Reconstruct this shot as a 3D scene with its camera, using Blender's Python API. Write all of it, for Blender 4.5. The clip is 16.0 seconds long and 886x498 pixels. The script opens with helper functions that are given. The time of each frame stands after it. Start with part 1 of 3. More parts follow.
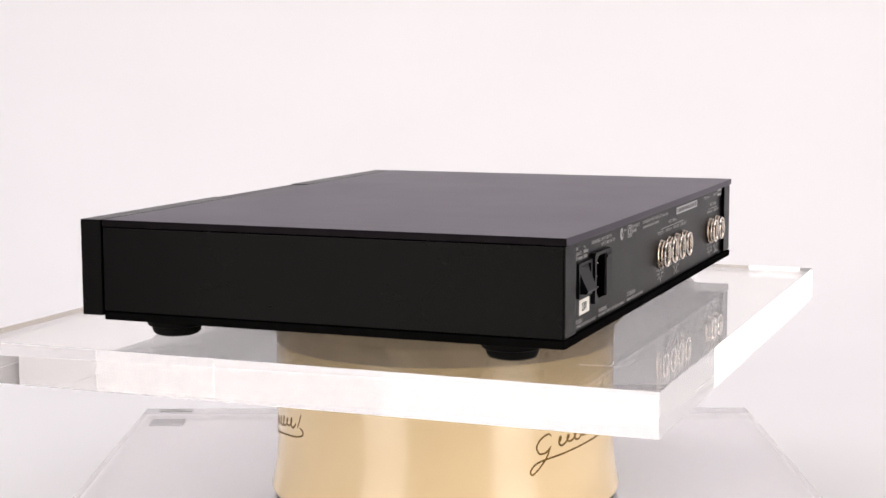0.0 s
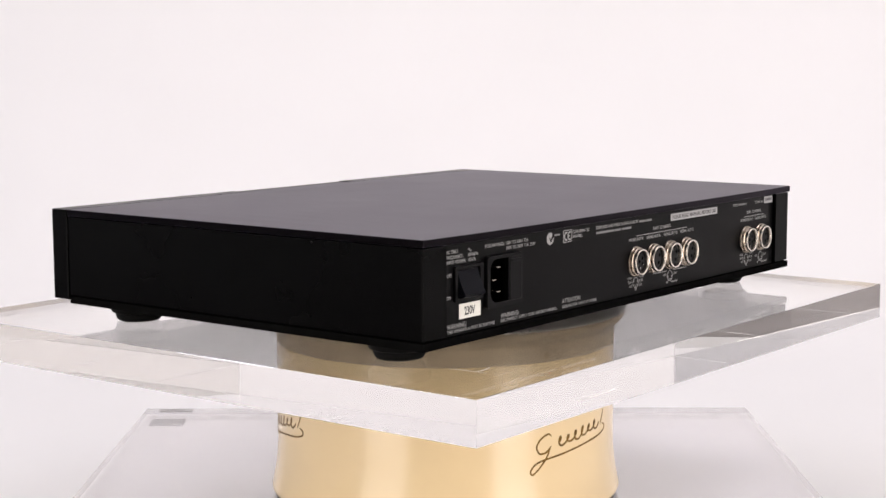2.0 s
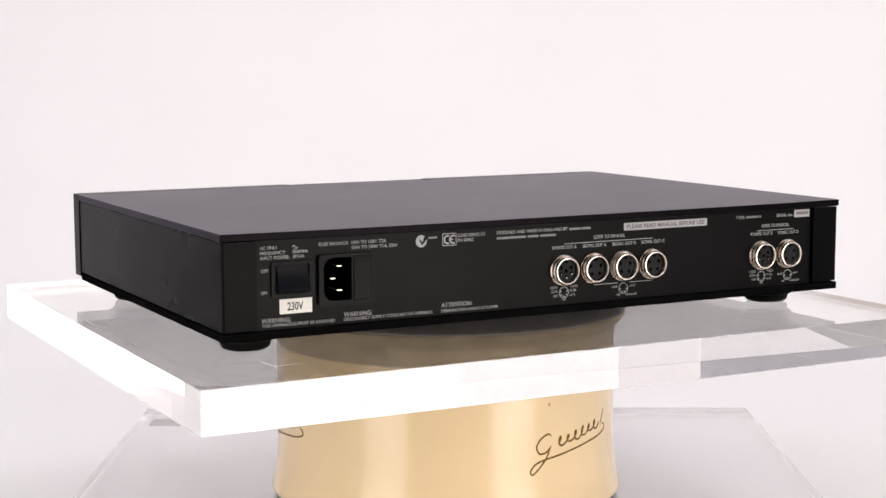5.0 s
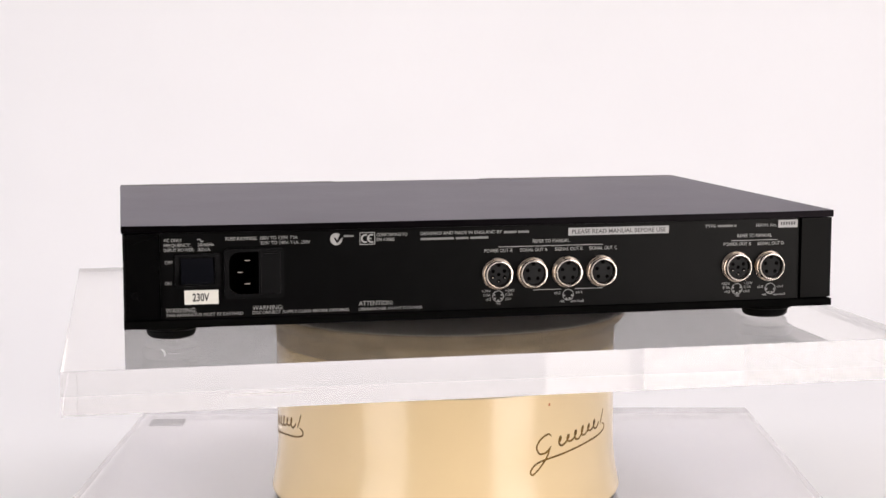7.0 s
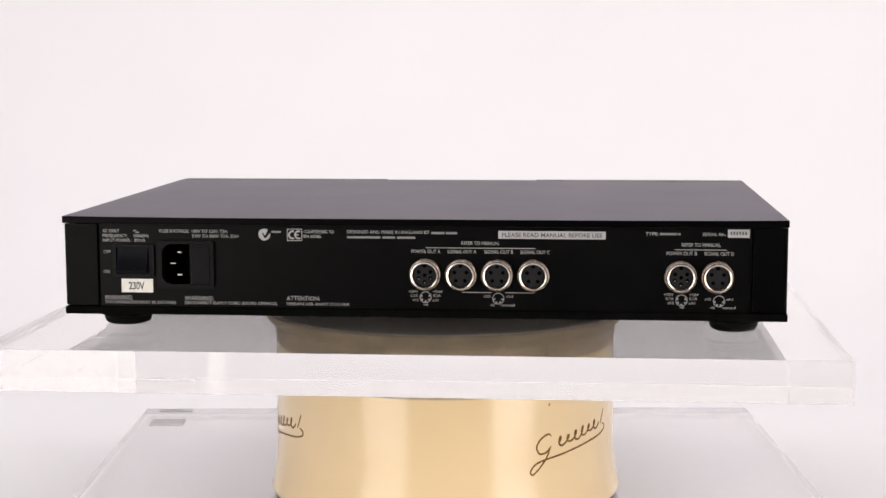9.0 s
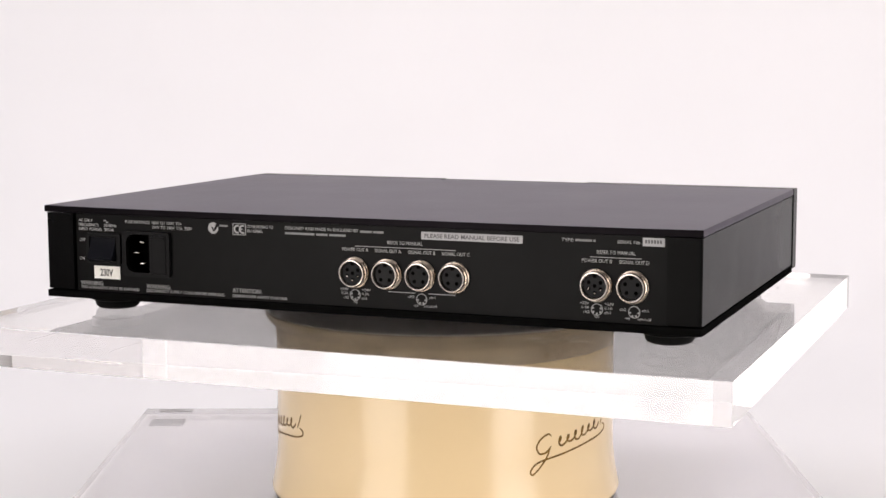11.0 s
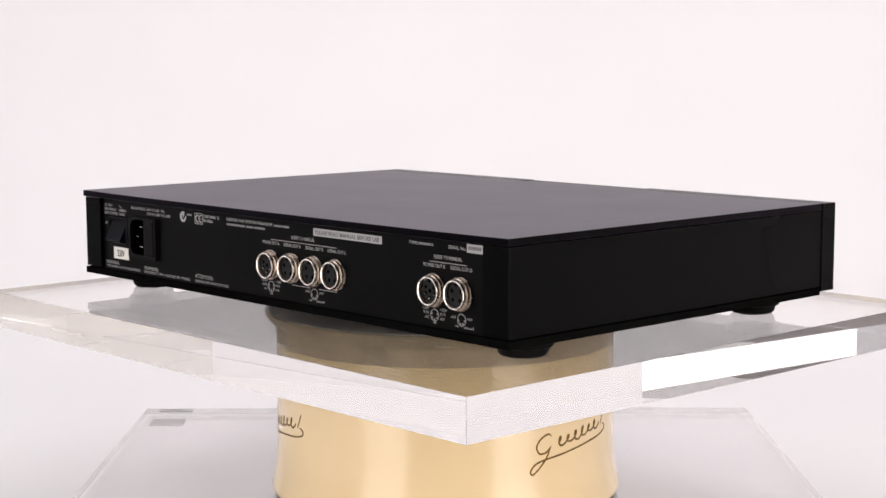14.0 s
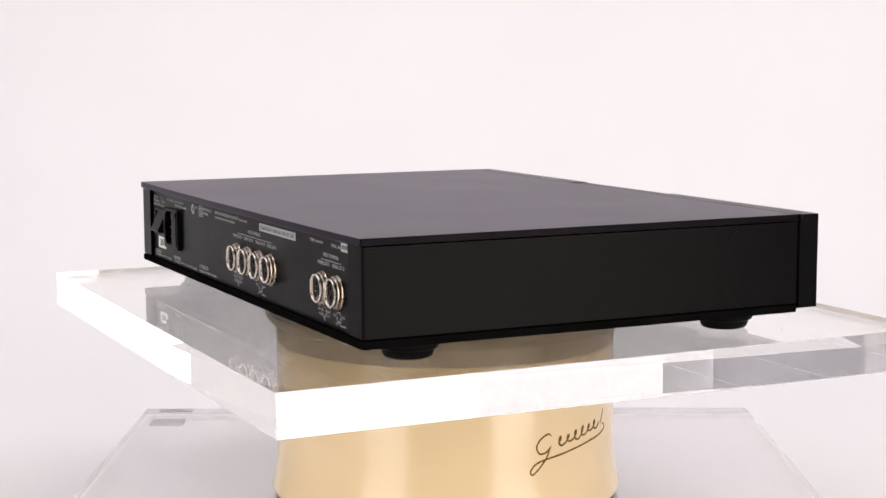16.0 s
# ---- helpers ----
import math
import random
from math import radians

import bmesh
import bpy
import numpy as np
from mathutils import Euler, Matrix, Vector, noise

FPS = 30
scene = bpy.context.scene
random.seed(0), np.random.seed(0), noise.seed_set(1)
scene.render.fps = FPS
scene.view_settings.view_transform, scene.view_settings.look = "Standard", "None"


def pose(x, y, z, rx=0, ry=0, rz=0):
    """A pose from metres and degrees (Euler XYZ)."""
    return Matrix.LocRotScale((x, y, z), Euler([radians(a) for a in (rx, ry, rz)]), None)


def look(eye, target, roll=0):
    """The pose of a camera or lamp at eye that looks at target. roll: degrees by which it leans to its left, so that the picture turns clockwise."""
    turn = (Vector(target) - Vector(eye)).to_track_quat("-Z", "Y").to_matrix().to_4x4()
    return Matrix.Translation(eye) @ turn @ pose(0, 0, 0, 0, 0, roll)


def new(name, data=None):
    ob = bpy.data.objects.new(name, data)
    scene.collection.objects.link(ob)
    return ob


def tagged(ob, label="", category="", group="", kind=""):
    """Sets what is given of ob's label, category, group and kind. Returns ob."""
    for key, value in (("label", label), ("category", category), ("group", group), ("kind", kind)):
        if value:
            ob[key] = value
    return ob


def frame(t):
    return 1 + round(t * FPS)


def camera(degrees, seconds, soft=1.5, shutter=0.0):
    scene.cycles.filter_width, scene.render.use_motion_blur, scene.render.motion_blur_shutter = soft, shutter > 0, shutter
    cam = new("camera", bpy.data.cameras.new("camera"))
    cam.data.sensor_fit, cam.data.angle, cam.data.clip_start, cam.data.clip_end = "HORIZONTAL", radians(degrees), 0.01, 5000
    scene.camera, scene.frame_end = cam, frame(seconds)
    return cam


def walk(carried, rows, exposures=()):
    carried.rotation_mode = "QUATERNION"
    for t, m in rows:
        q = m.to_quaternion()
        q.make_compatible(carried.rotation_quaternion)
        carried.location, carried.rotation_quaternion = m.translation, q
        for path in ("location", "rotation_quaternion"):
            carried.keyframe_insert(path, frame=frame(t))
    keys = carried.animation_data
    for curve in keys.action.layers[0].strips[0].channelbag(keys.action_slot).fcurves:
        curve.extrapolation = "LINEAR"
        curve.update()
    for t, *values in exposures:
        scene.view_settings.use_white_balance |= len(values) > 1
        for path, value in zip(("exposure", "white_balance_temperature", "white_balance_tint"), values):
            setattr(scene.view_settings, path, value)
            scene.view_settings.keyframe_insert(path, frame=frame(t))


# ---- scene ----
# Heights: the white table is z = 0; the turntable's axis is x = y = 0.
ZT = 0.1617                        # top face of the turning acrylic shelf
SPIN = (-0.01448, -8.0635, 68.602)   # turn of the shelf in degrees: a t^2 + b t + c

cam = camera(30.93, 16.0, soft=1.5)
EYE = (0.0, -1.0976, ZT + 0.1673)
CAM_POSE = look(EYE, (EYE[0] - 0.00196, EYE[1] + 1.0, EYE[2] - math.tan(0.12073)), -0.168)
walk(cam, [(0.0, CAM_POSE), (16.0, CAM_POSE)])
scene.view_settings.exposure = -0.185
scene.cycles.max_bounces, scene.cycles.transmission_bounces, scene.cycles.glossy_bounces = 24, 24, 16

# ---------------------------------------------------------------- light
world = bpy.data.worlds.new("studio")
scene.world = world
world.use_nodes = True
world.node_tree.nodes["Background"].inputs[0].default_value = (0.9, 0.93, 1.0, 1)
world.node_tree.nodes["Background"].inputs[1].default_value = 0.05


def softbox(name, eye, target, width, height, watts, colour):
    data = bpy.data.lights.new(name, "AREA")
    data.shape, data.size, data.size_y = "RECTANGLE", width, height
    data.energy, data.color = watts, colour
    ob = new(name, data)
    ob.matrix_world = look(eye, target)
    return ob


# the overhead lamp is assumed, added to light the table and sweep evenly
softbox("added_overhead_fill", (0.0, 0.25, 2.2), (0.0, 0.251, 0.0), 2.8, 2.2, 26.5, (1.0, 0.926, 0.905))
softbox("softbox_strip_left", (-1.02, -1.25, 0.16), (0, 0, 0.16), 0.84, 1.8, 18.6, (1.0, 0.92, 0.865))
softbox("softbox_strip_right", (1.12, -1.16, 0.16), (0, 0, 0.16), 0.80, 1.8, 21.4, (1.0, 0.912, 0.852))
softbox("softbox_side_left", (-1.40, 0.11, 0.62), (0, 0.11, 0.62), 0.34, 0.72, 0.85, (1.0, 0.96, 0.94))
softbox("backdrop_light_left", (-1.3, -0.1, 1.7), (-0.1, 1.25, 0.45), 0.7, 0.7, 6.5, (0.885, 0.865, 1.0))
softbox("backdrop_light_right", (1.3, -0.1, 1.7), (0.1, 1.25, 0.45), 0.7, 0.7, 7.3, (0.885, 0.865, 1.0))


# ---------------------------------------------------------------- materials
def material(name):
    m = bpy.data.materials.new(name)
    m.use_nodes = True
    return m, m.node_tree.nodes, m.node_tree.links, m.node_tree.nodes["Principled BSDF"]


def surface(name, colour, rough, metal=0.0, scale=40.0, vary=0.12, rough_vary=0.08, bump=0.0, bump_scale=900.0,
            coat=0.0, specular=0.5):
    """Base colour with broad and fine variation, uneven gloss and a fine relief."""
    m, nodes, links, bsdf = material(name)
    tc = nodes.new("ShaderNodeTexCoord")
    n1 = nodes.new("ShaderNodeTexNoise")
    n1.inputs["Scale"].default_value, n1.inputs["Detail"].default_value = scale, 6
    links.new(tc.outputs["Object"], n1.inputs["Vector"])
    ramp = nodes.new("ShaderNodeMapRange")
    ramp.inputs["From Min"].default_value, ramp.inputs["From Max"].default_value = 0.3, 0.7
    ramp.inputs["To Min"].default_value, ramp.inputs["To Max"].default_value = 1 - vary, 1 + vary
    links.new(n1.outputs["Fac"], ramp.inputs["Value"])
    mul = nodes.new("ShaderNodeMix")
    mul.data_type, mul.blend_type = "RGBA", "MULTIPLY"
    mul.inputs["Factor"].default_value = 1.0
    mul.inputs["A"].default_value = (*colour, 1)
    links.new(ramp.outputs["Result"], mul.inputs["B"])
    links.new(mul.outputs["Result"], bsdf.inputs["Base Color"])
    n2 = nodes.new("ShaderNodeTexNoise")
    n2.inputs["Scale"].default_value, n2.inputs["Detail"].default_value = scale * 0.23, 8
    links.new(tc.outputs["Object"], n2.inputs["Vector"])
    r2 = nodes.new("ShaderNodeMapRange")
    r2.inputs["From Min"].default_value, r2.inputs["From Max"].default_value = 0.3, 0.7
    r2.inputs["To Min"].default_value, r2.inputs["To Max"].default_value = rough - rough_vary, rough + rough_vary
    links.new(n2.outputs["Fac"], r2.inputs["Value"])
    links.new(r2.outputs["Result"], bsdf.inputs["Roughness"])
    bsdf.inputs["Metallic"].default_value = metal
    bsdf.inputs["Specular IOR Level"].default_value = specular
    if coat:
        bsdf.inputs["Coat Weight"].default_value, bsdf.inputs["Coat Roughness"].default_value = coat, 0.13
    if bump:
        n3 = nodes.new("ShaderNodeTexNoise")
        n3.inputs["Scale"].default_value, n3.inputs["Detail"].default_value = bump_scale, 3
        links.new(tc.outputs["Object"], n3.inputs["Vector"])
        b = nodes.new("ShaderNodeBump")
        b.inputs["Strength"].default_value, b.inputs["Distance"].default_value = bump, 0.0004
        links.new(n3.outputs["Fac"], b.inputs["Height"])
        links.new(b.outputs["Normal"], bsdf.inputs["Normal"])
    return m


def acrylic(name, colour):
    m, nodes, links, bsdf = material(name)
    bsdf.inputs["Base Color"].default_value = (*colour, 1)
    bsdf.inputs["Transmission Weight"].default_value = 1.0
    bsdf.inputs["IOR"].default_value = 1.49
    bsdf.inputs["Roughness"].default_value = 0.0
    return m


M_PAPER = surface("white_sweep_paper", (0.86, 0.855, 0.86), 0.75, scale=3.0, vary=0.012, bump=0.05, bump_scale=300)
M_ROOM = surface("grey_studio_paint", (0.14, 0.14, 0.145), 0.8, scale=2.0, vary=0.06)
M_SOUTH = surface("white_front_wall_paint", (0.80, 0.79, 0.78), 0.8, scale=2.0, vary=0.06)
M_WHITE_WALL = surface("white_studio_paint", (0.84, 0.83, 0.82), 0.7, scale=2.0, vary=0.04)
M_WEST_WALL = surface("pale_blue_grey_studio_paint", (0.52, 0.53, 0.57), 0.7, scale=3.0, vary=0.14)
M_DADO = surface("dark_grey_dado_paint", (0.16, 0.145, 0.15), 0.6, scale=6.0, vary=0.25)
M_FLOOR = surface("pale_studio_floor", (0.72, 0.70, 0.67), 0.55, scale=5.0, vary=0.15)
M_ACRYLIC = acrylic("clear_acrylic", (0.966, 0.956, 0.947))
M_BASE_ACRYLIC = acrylic("clear_base_acrylic", (0.935, 0.918, 0.928))
M_LID = surface("black_lacquered_metal_lid", (0.0052, 0.0045, 0.0054), 0.34, metal=1.0, scale=60, vary=0.15, rough_vary=0.012, bump=0.05, bump_scale=1600)
M_LID.node_tree.nodes["Principled BSDF"].inputs["Specular Tint"].default_value = (0.88, 0.845, 0.92, 1)
M_BLACK = surface("black_anodised_metal", (0.0012, 0.0012, 0.0013), 0.28, scale=60, vary=0.15, rough_vary=0.03, bump=0.10, bump_scale=1600, specular=0.05)
M_UNDER = surface("matt_black_underside", (0.004, 0.004, 0.004), 0.95, scale=80, vary=0.2, rough_vary=0.03, specular=0.0)
M_PANEL = surface("black_painted_rear_panel", (0.0016, 0.0016, 0.0018), 0.33, scale=80, vary=0.3, rough_vary=0.03, bump=0.14, bump_scale=1500, specular=0.078)
M_RUBBER = surface("black_rubber", (0.004, 0.004, 0.004), 0.6, scale=90, vary=0.2, bump=0.1, specular=0.1)
M_PLASTIC = surface("black_plastic", (0.005, 0.005, 0.0055), 0.36, scale=90, vary=0.15, bump=0.05, specular=0.08)
M_ROCKER = surface("blue_black_rocker_plastic", (0.0040, 0.0043, 0.0065), 0.33, scale=90, vary=0.15, bump=0.03, specular=0.06)
M_INSERT = surface("dark_grey_contact_plastic", (0.017, 0.017, 0.018), 0.5, scale=200, vary=0.1, specular=0.08)
M_CAVITY = surface("cavity_shade_black", (0.001, 0.001, 0.001), 0.9, scale=90, vary=0.2, specular=0.0)
M_NICKEL = surface("nickel_plated_brass", (0.84, 0.79, 0.72), 0.22, metal=1.0, scale=300, vary=0.08, rough_vary=0.06)
M_BARREL = surface("tarnished_nickel", (0.46, 0.39, 0.32), 0.27, metal=1.0, scale=300, vary=0.15, rough_vary=0.08)
M_PIN = surface("bright_contact_metal", (0.85, 0.82, 0.76), 0.2, metal=1.0, scale=300, vary=0.06)
M_PRINT = surface("grey_white_screen_print", (0.35, 0.35, 0.35), 0.6, scale=500, vary=0.15)
M_BAR = surface("dim_grey_print", (0.20, 0.20, 0.20), 0.6, scale=500, vary=0.15)
M_LABEL = surface("white_paper_label", (0.80, 0.79, 0.74), 0.6, scale=200, vary=0.05)
M_GREY_LABEL = surface("silver_grey_label", (0.38, 0.38, 0.39), 0.45, scale=200, vary=0.06)
M_INK = surface("black_label_ink", (0.004, 0.004, 0.004), 0.6, scale=200, vary=0.1)
M_GREY_INK = surface("embossed_grey_ink", (0.07, 0.07, 0.075), 0.5, scale=200, vary=0.1)
M_ENAMEL = surface("cream_enamel", (0.87, 0.675, 0.385), 0.25, scale=22, vary=0.015, rough_vary=0.01, coat=0.6)
M_COLLAR = surface("shade_browned_enamel", (0.44, 0.355, 0.24), 0.42, scale=45, vary=0.22)
M_GOLD = surface("gold_transfer", (0.17, 0.090, 0.010), 0.5, metal=0.0, scale=160, vary=0.4, specular=0.25)
M_RIM = surface("worn_dark_rim", (0.06, 0.045, 0.03), 0.6, scale=160, vary=0.6)
M_PLATTER = surface("dull_grey_painted_metal", (0.95, 0.92, 0.87), 0.5, metal=0.0, scale=50, vary=0.05, rough_vary=0.12)
M_SCRATCH = surface("whitened_scratch", (0.75, 0.74, 0.74), 0.5, scale=300, vary=0.1)
M_SMEAR = surface("dull_dried_smear", (0.30, 0.29, 0.27), 0.6, scale=900, vary=0.5)
M_SPECK = surface("dark_dust", (0.12, 0.11, 0.10), 0.8, scale=300, vary=0.2)
M_PLUG = surface("brown_plug", (0.30, 0.22, 0.13), 0.6, scale=300, vary=0.2)
M_CHIP = surface("orange_chip", (0.55, 0.16, 0.05), 0.6, scale=300, vary=0.2)


# ---------------------------------------------------------------- mesh helpers
def mesh_object(name, bm, mat, smooth=False):
    bmesh.ops.recalc_face_normals(bm, faces=bm.faces)
    me = bpy.data.meshes.new(name)
    bm.to_mesh(me)
    bm.free()
    me.materials.append(mat)
    if smooth:
        me.shade_smooth()
        me.set_sharp_from_angle(angle=radians(35))
    return new(name, me)


def part(name, bm, mat, parent, label="", smooth=False):
    ob = mesh_object(name, bm, mat, smooth)
    ob.parent = parent
    return tagged(ob, label)


def box(x0, x1, y0, y1, z0, z1, bevel=0.0, segments=2, bm=None):
    one = bmesh.new()
    bmesh.ops.create_cube(one, size=1.0, matrix=Matrix.Translation(((x0 + x1) / 2, (y0 + y1) / 2, (z0 + z1) / 2))
                          @ Matrix.Diagonal((x1 - x0, y1 - y0, z1 - z0, 1)))
    if bevel:
        bmesh.ops.bevel(one, geom=list(one.edges), offset=bevel, segments=segments, affect="EDGES", profile=0.5)
    if bm is None:
        return one
    me = bpy.data.meshes.new("tmp")
    one.to_mesh(me)
    one.free()
    bm.from_mesh(me)
    bpy.data.meshes.remove(me)
    return bm


def lathe(profile, count=48, axis="Z", centre=(0, 0, 0)):
    """Turn (radius, height) pairs round an axis; a closed outline gives a solid."""
    bm = bmesh.new()
    rings = []
    for r, h in profile:
        ring = []
        for i in range(count):
            a = 2 * math.pi * i / count
            c, s = r * math.cos(a), r * math.sin(a)
            p = (c, s, h) if axis == "Z" else (c, -h, s)
            ring.append(bm.verts.new((p[0] + centre[0], p[1] + centre[1], p[2] + centre[2])))
        rings.append(ring)
    for a, b in zip(rings, rings[1:]):
        for i in range(count):
            j = (i + 1) % count
            bm.faces.new((a[i], a[j], b[j], b[i]))
    for ring, (r, h) in ((rings[0], profile[0]), (rings[-1], profile[-1])):
        bm.faces.new(ring)
    return bm


def tube_lathe(profile, count=48, centre=(0, 0, 0)):
    """A ring: the closed outline of (radius, outward distance) pairs turned round the y axis."""
    bm = bmesh.new()
    rings = []
    for r, h in profile:
        rings.append([bm.verts.new((r * math.cos(2 * math.pi * i / count) + centre[0], -h + centre[1],
                                    r * math.sin(2 * math.pi * i / count) + centre[2])) for i in range(count)])
    for k in range(len(rings)):
        a, b = rings[k], rings[(k + 1) % len(rings)]
        for i in range(count):
            j = (i + 1) % count
            bm.faces.new((a[i], a[j], b[j], b[i]))
    return bm


def plate(outer, holes, y0, y1):
    """An upright plate in the xz plane from y0 to y1, with holes."""
    bm = bmesh.new()
    edges = []
    for loop in [outer] + holes:
        vs = [bm.verts.new((x, y0, z)) for x, z in loop]
        edges += [bm.edges.new((vs[i], vs[(i + 1) % len(vs)])) for i in range(len(vs))]
    bmesh.ops.triangle_fill(bm, use_beauty=True, use_dissolve=False, edges=edges)
    got = bmesh.ops.extrude_face_region(bm, geom=list(bm.faces))
    for v in got["geom"]:
        if isinstance(v, bmesh.types.BMVert):
            v.co.y = y1
    return bm


def rounded(x0, x1, z0, z1, r, n=4):
    pts = []
    for cx, cz, a0 in ((x1 - r, z1 - r, 0), (x0 + r, z1 - r, 90), (x0 + r, z0 + r, 180), (x1 - r, z0 + r, 270)):
        pts += [(cx + r * math.cos(radians(a0 + 90 * i / n)), cz + r * math.sin(radians(a0 + 90 * i / n))) for i in range(n + 1)]
    return pts


def empty(name, m):
    ob = new(name)
    ob.empty_display_size = 0.05
    ob.matrix_world = m
    return ob


# ---------------------------------------------------------------- the studio
def build_studio():
    # white sweep: a table-high platform whose back curves up into a wall
    bm = bmesh.new()
    prof = [(-0.30, -0.75), (-0.30, -0.006), (-0.296, -0.001), (-0.29, 0.0), (0.5, 0.0)]
    radius, back = 0.5, 1.25
    prof += [(back - radius + radius * math.sin(radians(a)), radius - radius * math.cos(radians(a))) for a in range(0, 91, 5)]
    prof += [(back, 1.9), (back + 0.03, 1.9), (back + 0.03, -0.75)]
    flare = [min(1, max(0, (y - 0.55) / 0.45)) for y, z in prof]
    rows = [[bm.verts.new((side * (0.74 + extra * f), y, z)) for f, (y, z) in zip(flare, prof)] for side, extra in ((-1, 0.6), (1, 0.92))]
    for i in range(len(prof)):
        j = (i + 1) % len(prof)
        bm.faces.new((rows[0][i], rows[0][j], rows[1][j], rows[1][i]))
    bm.faces.new(rows[0])
    bm.faces.new(rows[1])
    ob = mesh_object("backdrop", bm, M_PAPER, smooth=True)
    tagged(ob, "plain white seamless studio sweep curving up behind", "backdrop", kind="structure")
    # unseen room; pale south wall and floor brighten reflections in case and drum
    for name, dims, mat, words, cat in (
            ("floor", (-1.6, 1.8, -3.2, 2.8, -0.85, -0.75), M_FLOOR, "unseen pale studio floor", "floor"),
            ("ceiling", (-1.6, 1.8, -3.2, 2.8, 2.65, 2.75), M_ROOM, "grey studio ceiling", "ceiling"),
            ("wall_north", (-1.6, 1.8, 2.7, 2.8, -0.75, 2.65), M_ROOM, "grey studio wall behind the sweep", "wall"),
            ("wall_south", (-1.6, 1.8, -3.2, -3.1, -0.75, 2.65), M_SOUTH, "unseen white studio wall, a reflector behind the lamps", "wall"),
            ("wall_west", (-1.6, -1.5, -3.1, 2.7, -0.75, 2.65), M_WEST_WALL, "pale blue-grey studio wall", "wall"),
            ("trim", (-1.5, -1.485, -3.1, 2.7, -0.75, 0.0), M_DADO, "dark grey dado panel on the wall", "dado"),
            ("wall_east", (1.7, 1.8, -3.1, 2.7, -0.75, 2.65), M_WHITE_WALL, "white studio wall", "wall")):
        tagged(mesh_object(name, box(*dims), mat), words, cat, kind="structure")


# ---------------------------------------------------------------- base, drum, platter, shelf
BASE_TOP = ZT - 0.1345
DRUM_TOP = ZT - 0.0259


def build_base():
    root = empty("display_base", Matrix.Translation((0, 0, 0)))
    tagged(root, "thick clear acrylic base plate on grey rubber pads", "display base")
    plate_ob = part("plate", box(-0.2575, 0.2570, -0.250, 0.2535, BASE_TOP - 0.025, BASE_TOP), M_BASE_ACRYLIC, root,
                    "clear polished acrylic plate")
    plate_ob.visible_shadow = False      # clear acrylic lets the light through to the table
    for x, y, r, mat in ((0.2064, 0.0718, 0.0006, M_CHIP), (0.2048, 0.0752, 0.0005, M_SPECK), (0.1238, 0.0296, 0.0006, M_SPECK)):
        bm = bmesh.new()
        bmesh.ops.create_icosphere(bm, subdivisions=1, radius=r, matrix=Matrix.Translation((x, y, BASE_TOP + 0.0001)) @ Matrix.Diagonal((1.3, 1.0, 0.4, 1)))
        part("speck", bm, mat, root, "tiny fleck on the plate")
    for sx, sy in ((-1, 1), (-1, -1), (1, -1)):
        part("rubber_pad", box(sx * 0.236 - 0.014, sx * 0.236 + 0.014, sy * 0.228 - 0.009, sy * 0.228 + 0.009,
                               0.0, BASE_TOP - 0.0252, 0.0004), M_PAD, root, "grey rubber pad")


M_PAD = surface("grey_rubber_pad", (0.20, 0.19, 0.19), 0.7, scale=120, vary=0.15)


def drum_radius(z):
    """The drum's outer radius at a height above its foot."""
    h = z - BASE_TOP
    flare = max(0.0, 1 - max(h - 0.005, 0) / 0.040)
    return 0.1166 + 0.0050 * flare ** 2


def ribbon(bm, points, width, closed=False):
    """A thin painted stroke on the drum through (degrees, height) pairs."""
    dense = []
    n = len(points)
    for i in range(n if closed else n - 1):
        p = [points[(i + k) % n] if closed else points[min(max(i + k, 0), n - 1)] for k in (-1, 0, 1, 2)]
        for s in range(8):
            u = s / 8
            dense.append(tuple(0.5 * (2 * p[1][c] + (p[2][c] - p[0][c]) * u + (2 * p[0][c] - 5 * p[1][c] + 4 * p[2][c] - p[3][c]) * u * u
                                      + (3 * p[1][c] - p[0][c] - 3 * p[2][c] + p[3][c]) * u ** 3) for c in (0, 1)))
    dense.append(points[0] if closed else points[-1])
    flat = [(radians(a) * 0.1168, h) for a, h in dense]
    lift = 0.00022
    rows = []
    for i, (s, h) in enumerate(flat):
        a, b = flat[max(i - 1, 0)], flat[min(i + 1, len(flat) - 1)]
        d = Vector((b[0] - a[0], b[1] - a[1]))
        d = d.normalized() if d.length > 1e-9 else Vector((1, 0))
        taper = 1 if closed else min(1, 0.35 + min(i, len(flat) - 1 - i) * 0.12)
        row = []
        for side, up in ((-1, 0), (-1, 1), (1, 1), (1, 0)):
            ss, hh = s - d.y * side * width / 2 * taper, h + d.x * side * width / 2 * taper
            z = ZT + hh
            r = drum_radius(z) - 0.0001 + lift * up
            t = ss / 0.1168
            row.append(bm.verts.new((r * math.sin(t), -r * math.cos(t), z)))
        rows.append(row)
    for a, b in zip(rows, rows[1:]):
        for k in range(4):
            bm.faces.new((a[k], a[(k + 1) % 4], b[(k + 1) % 4], b[k]))
    return bm


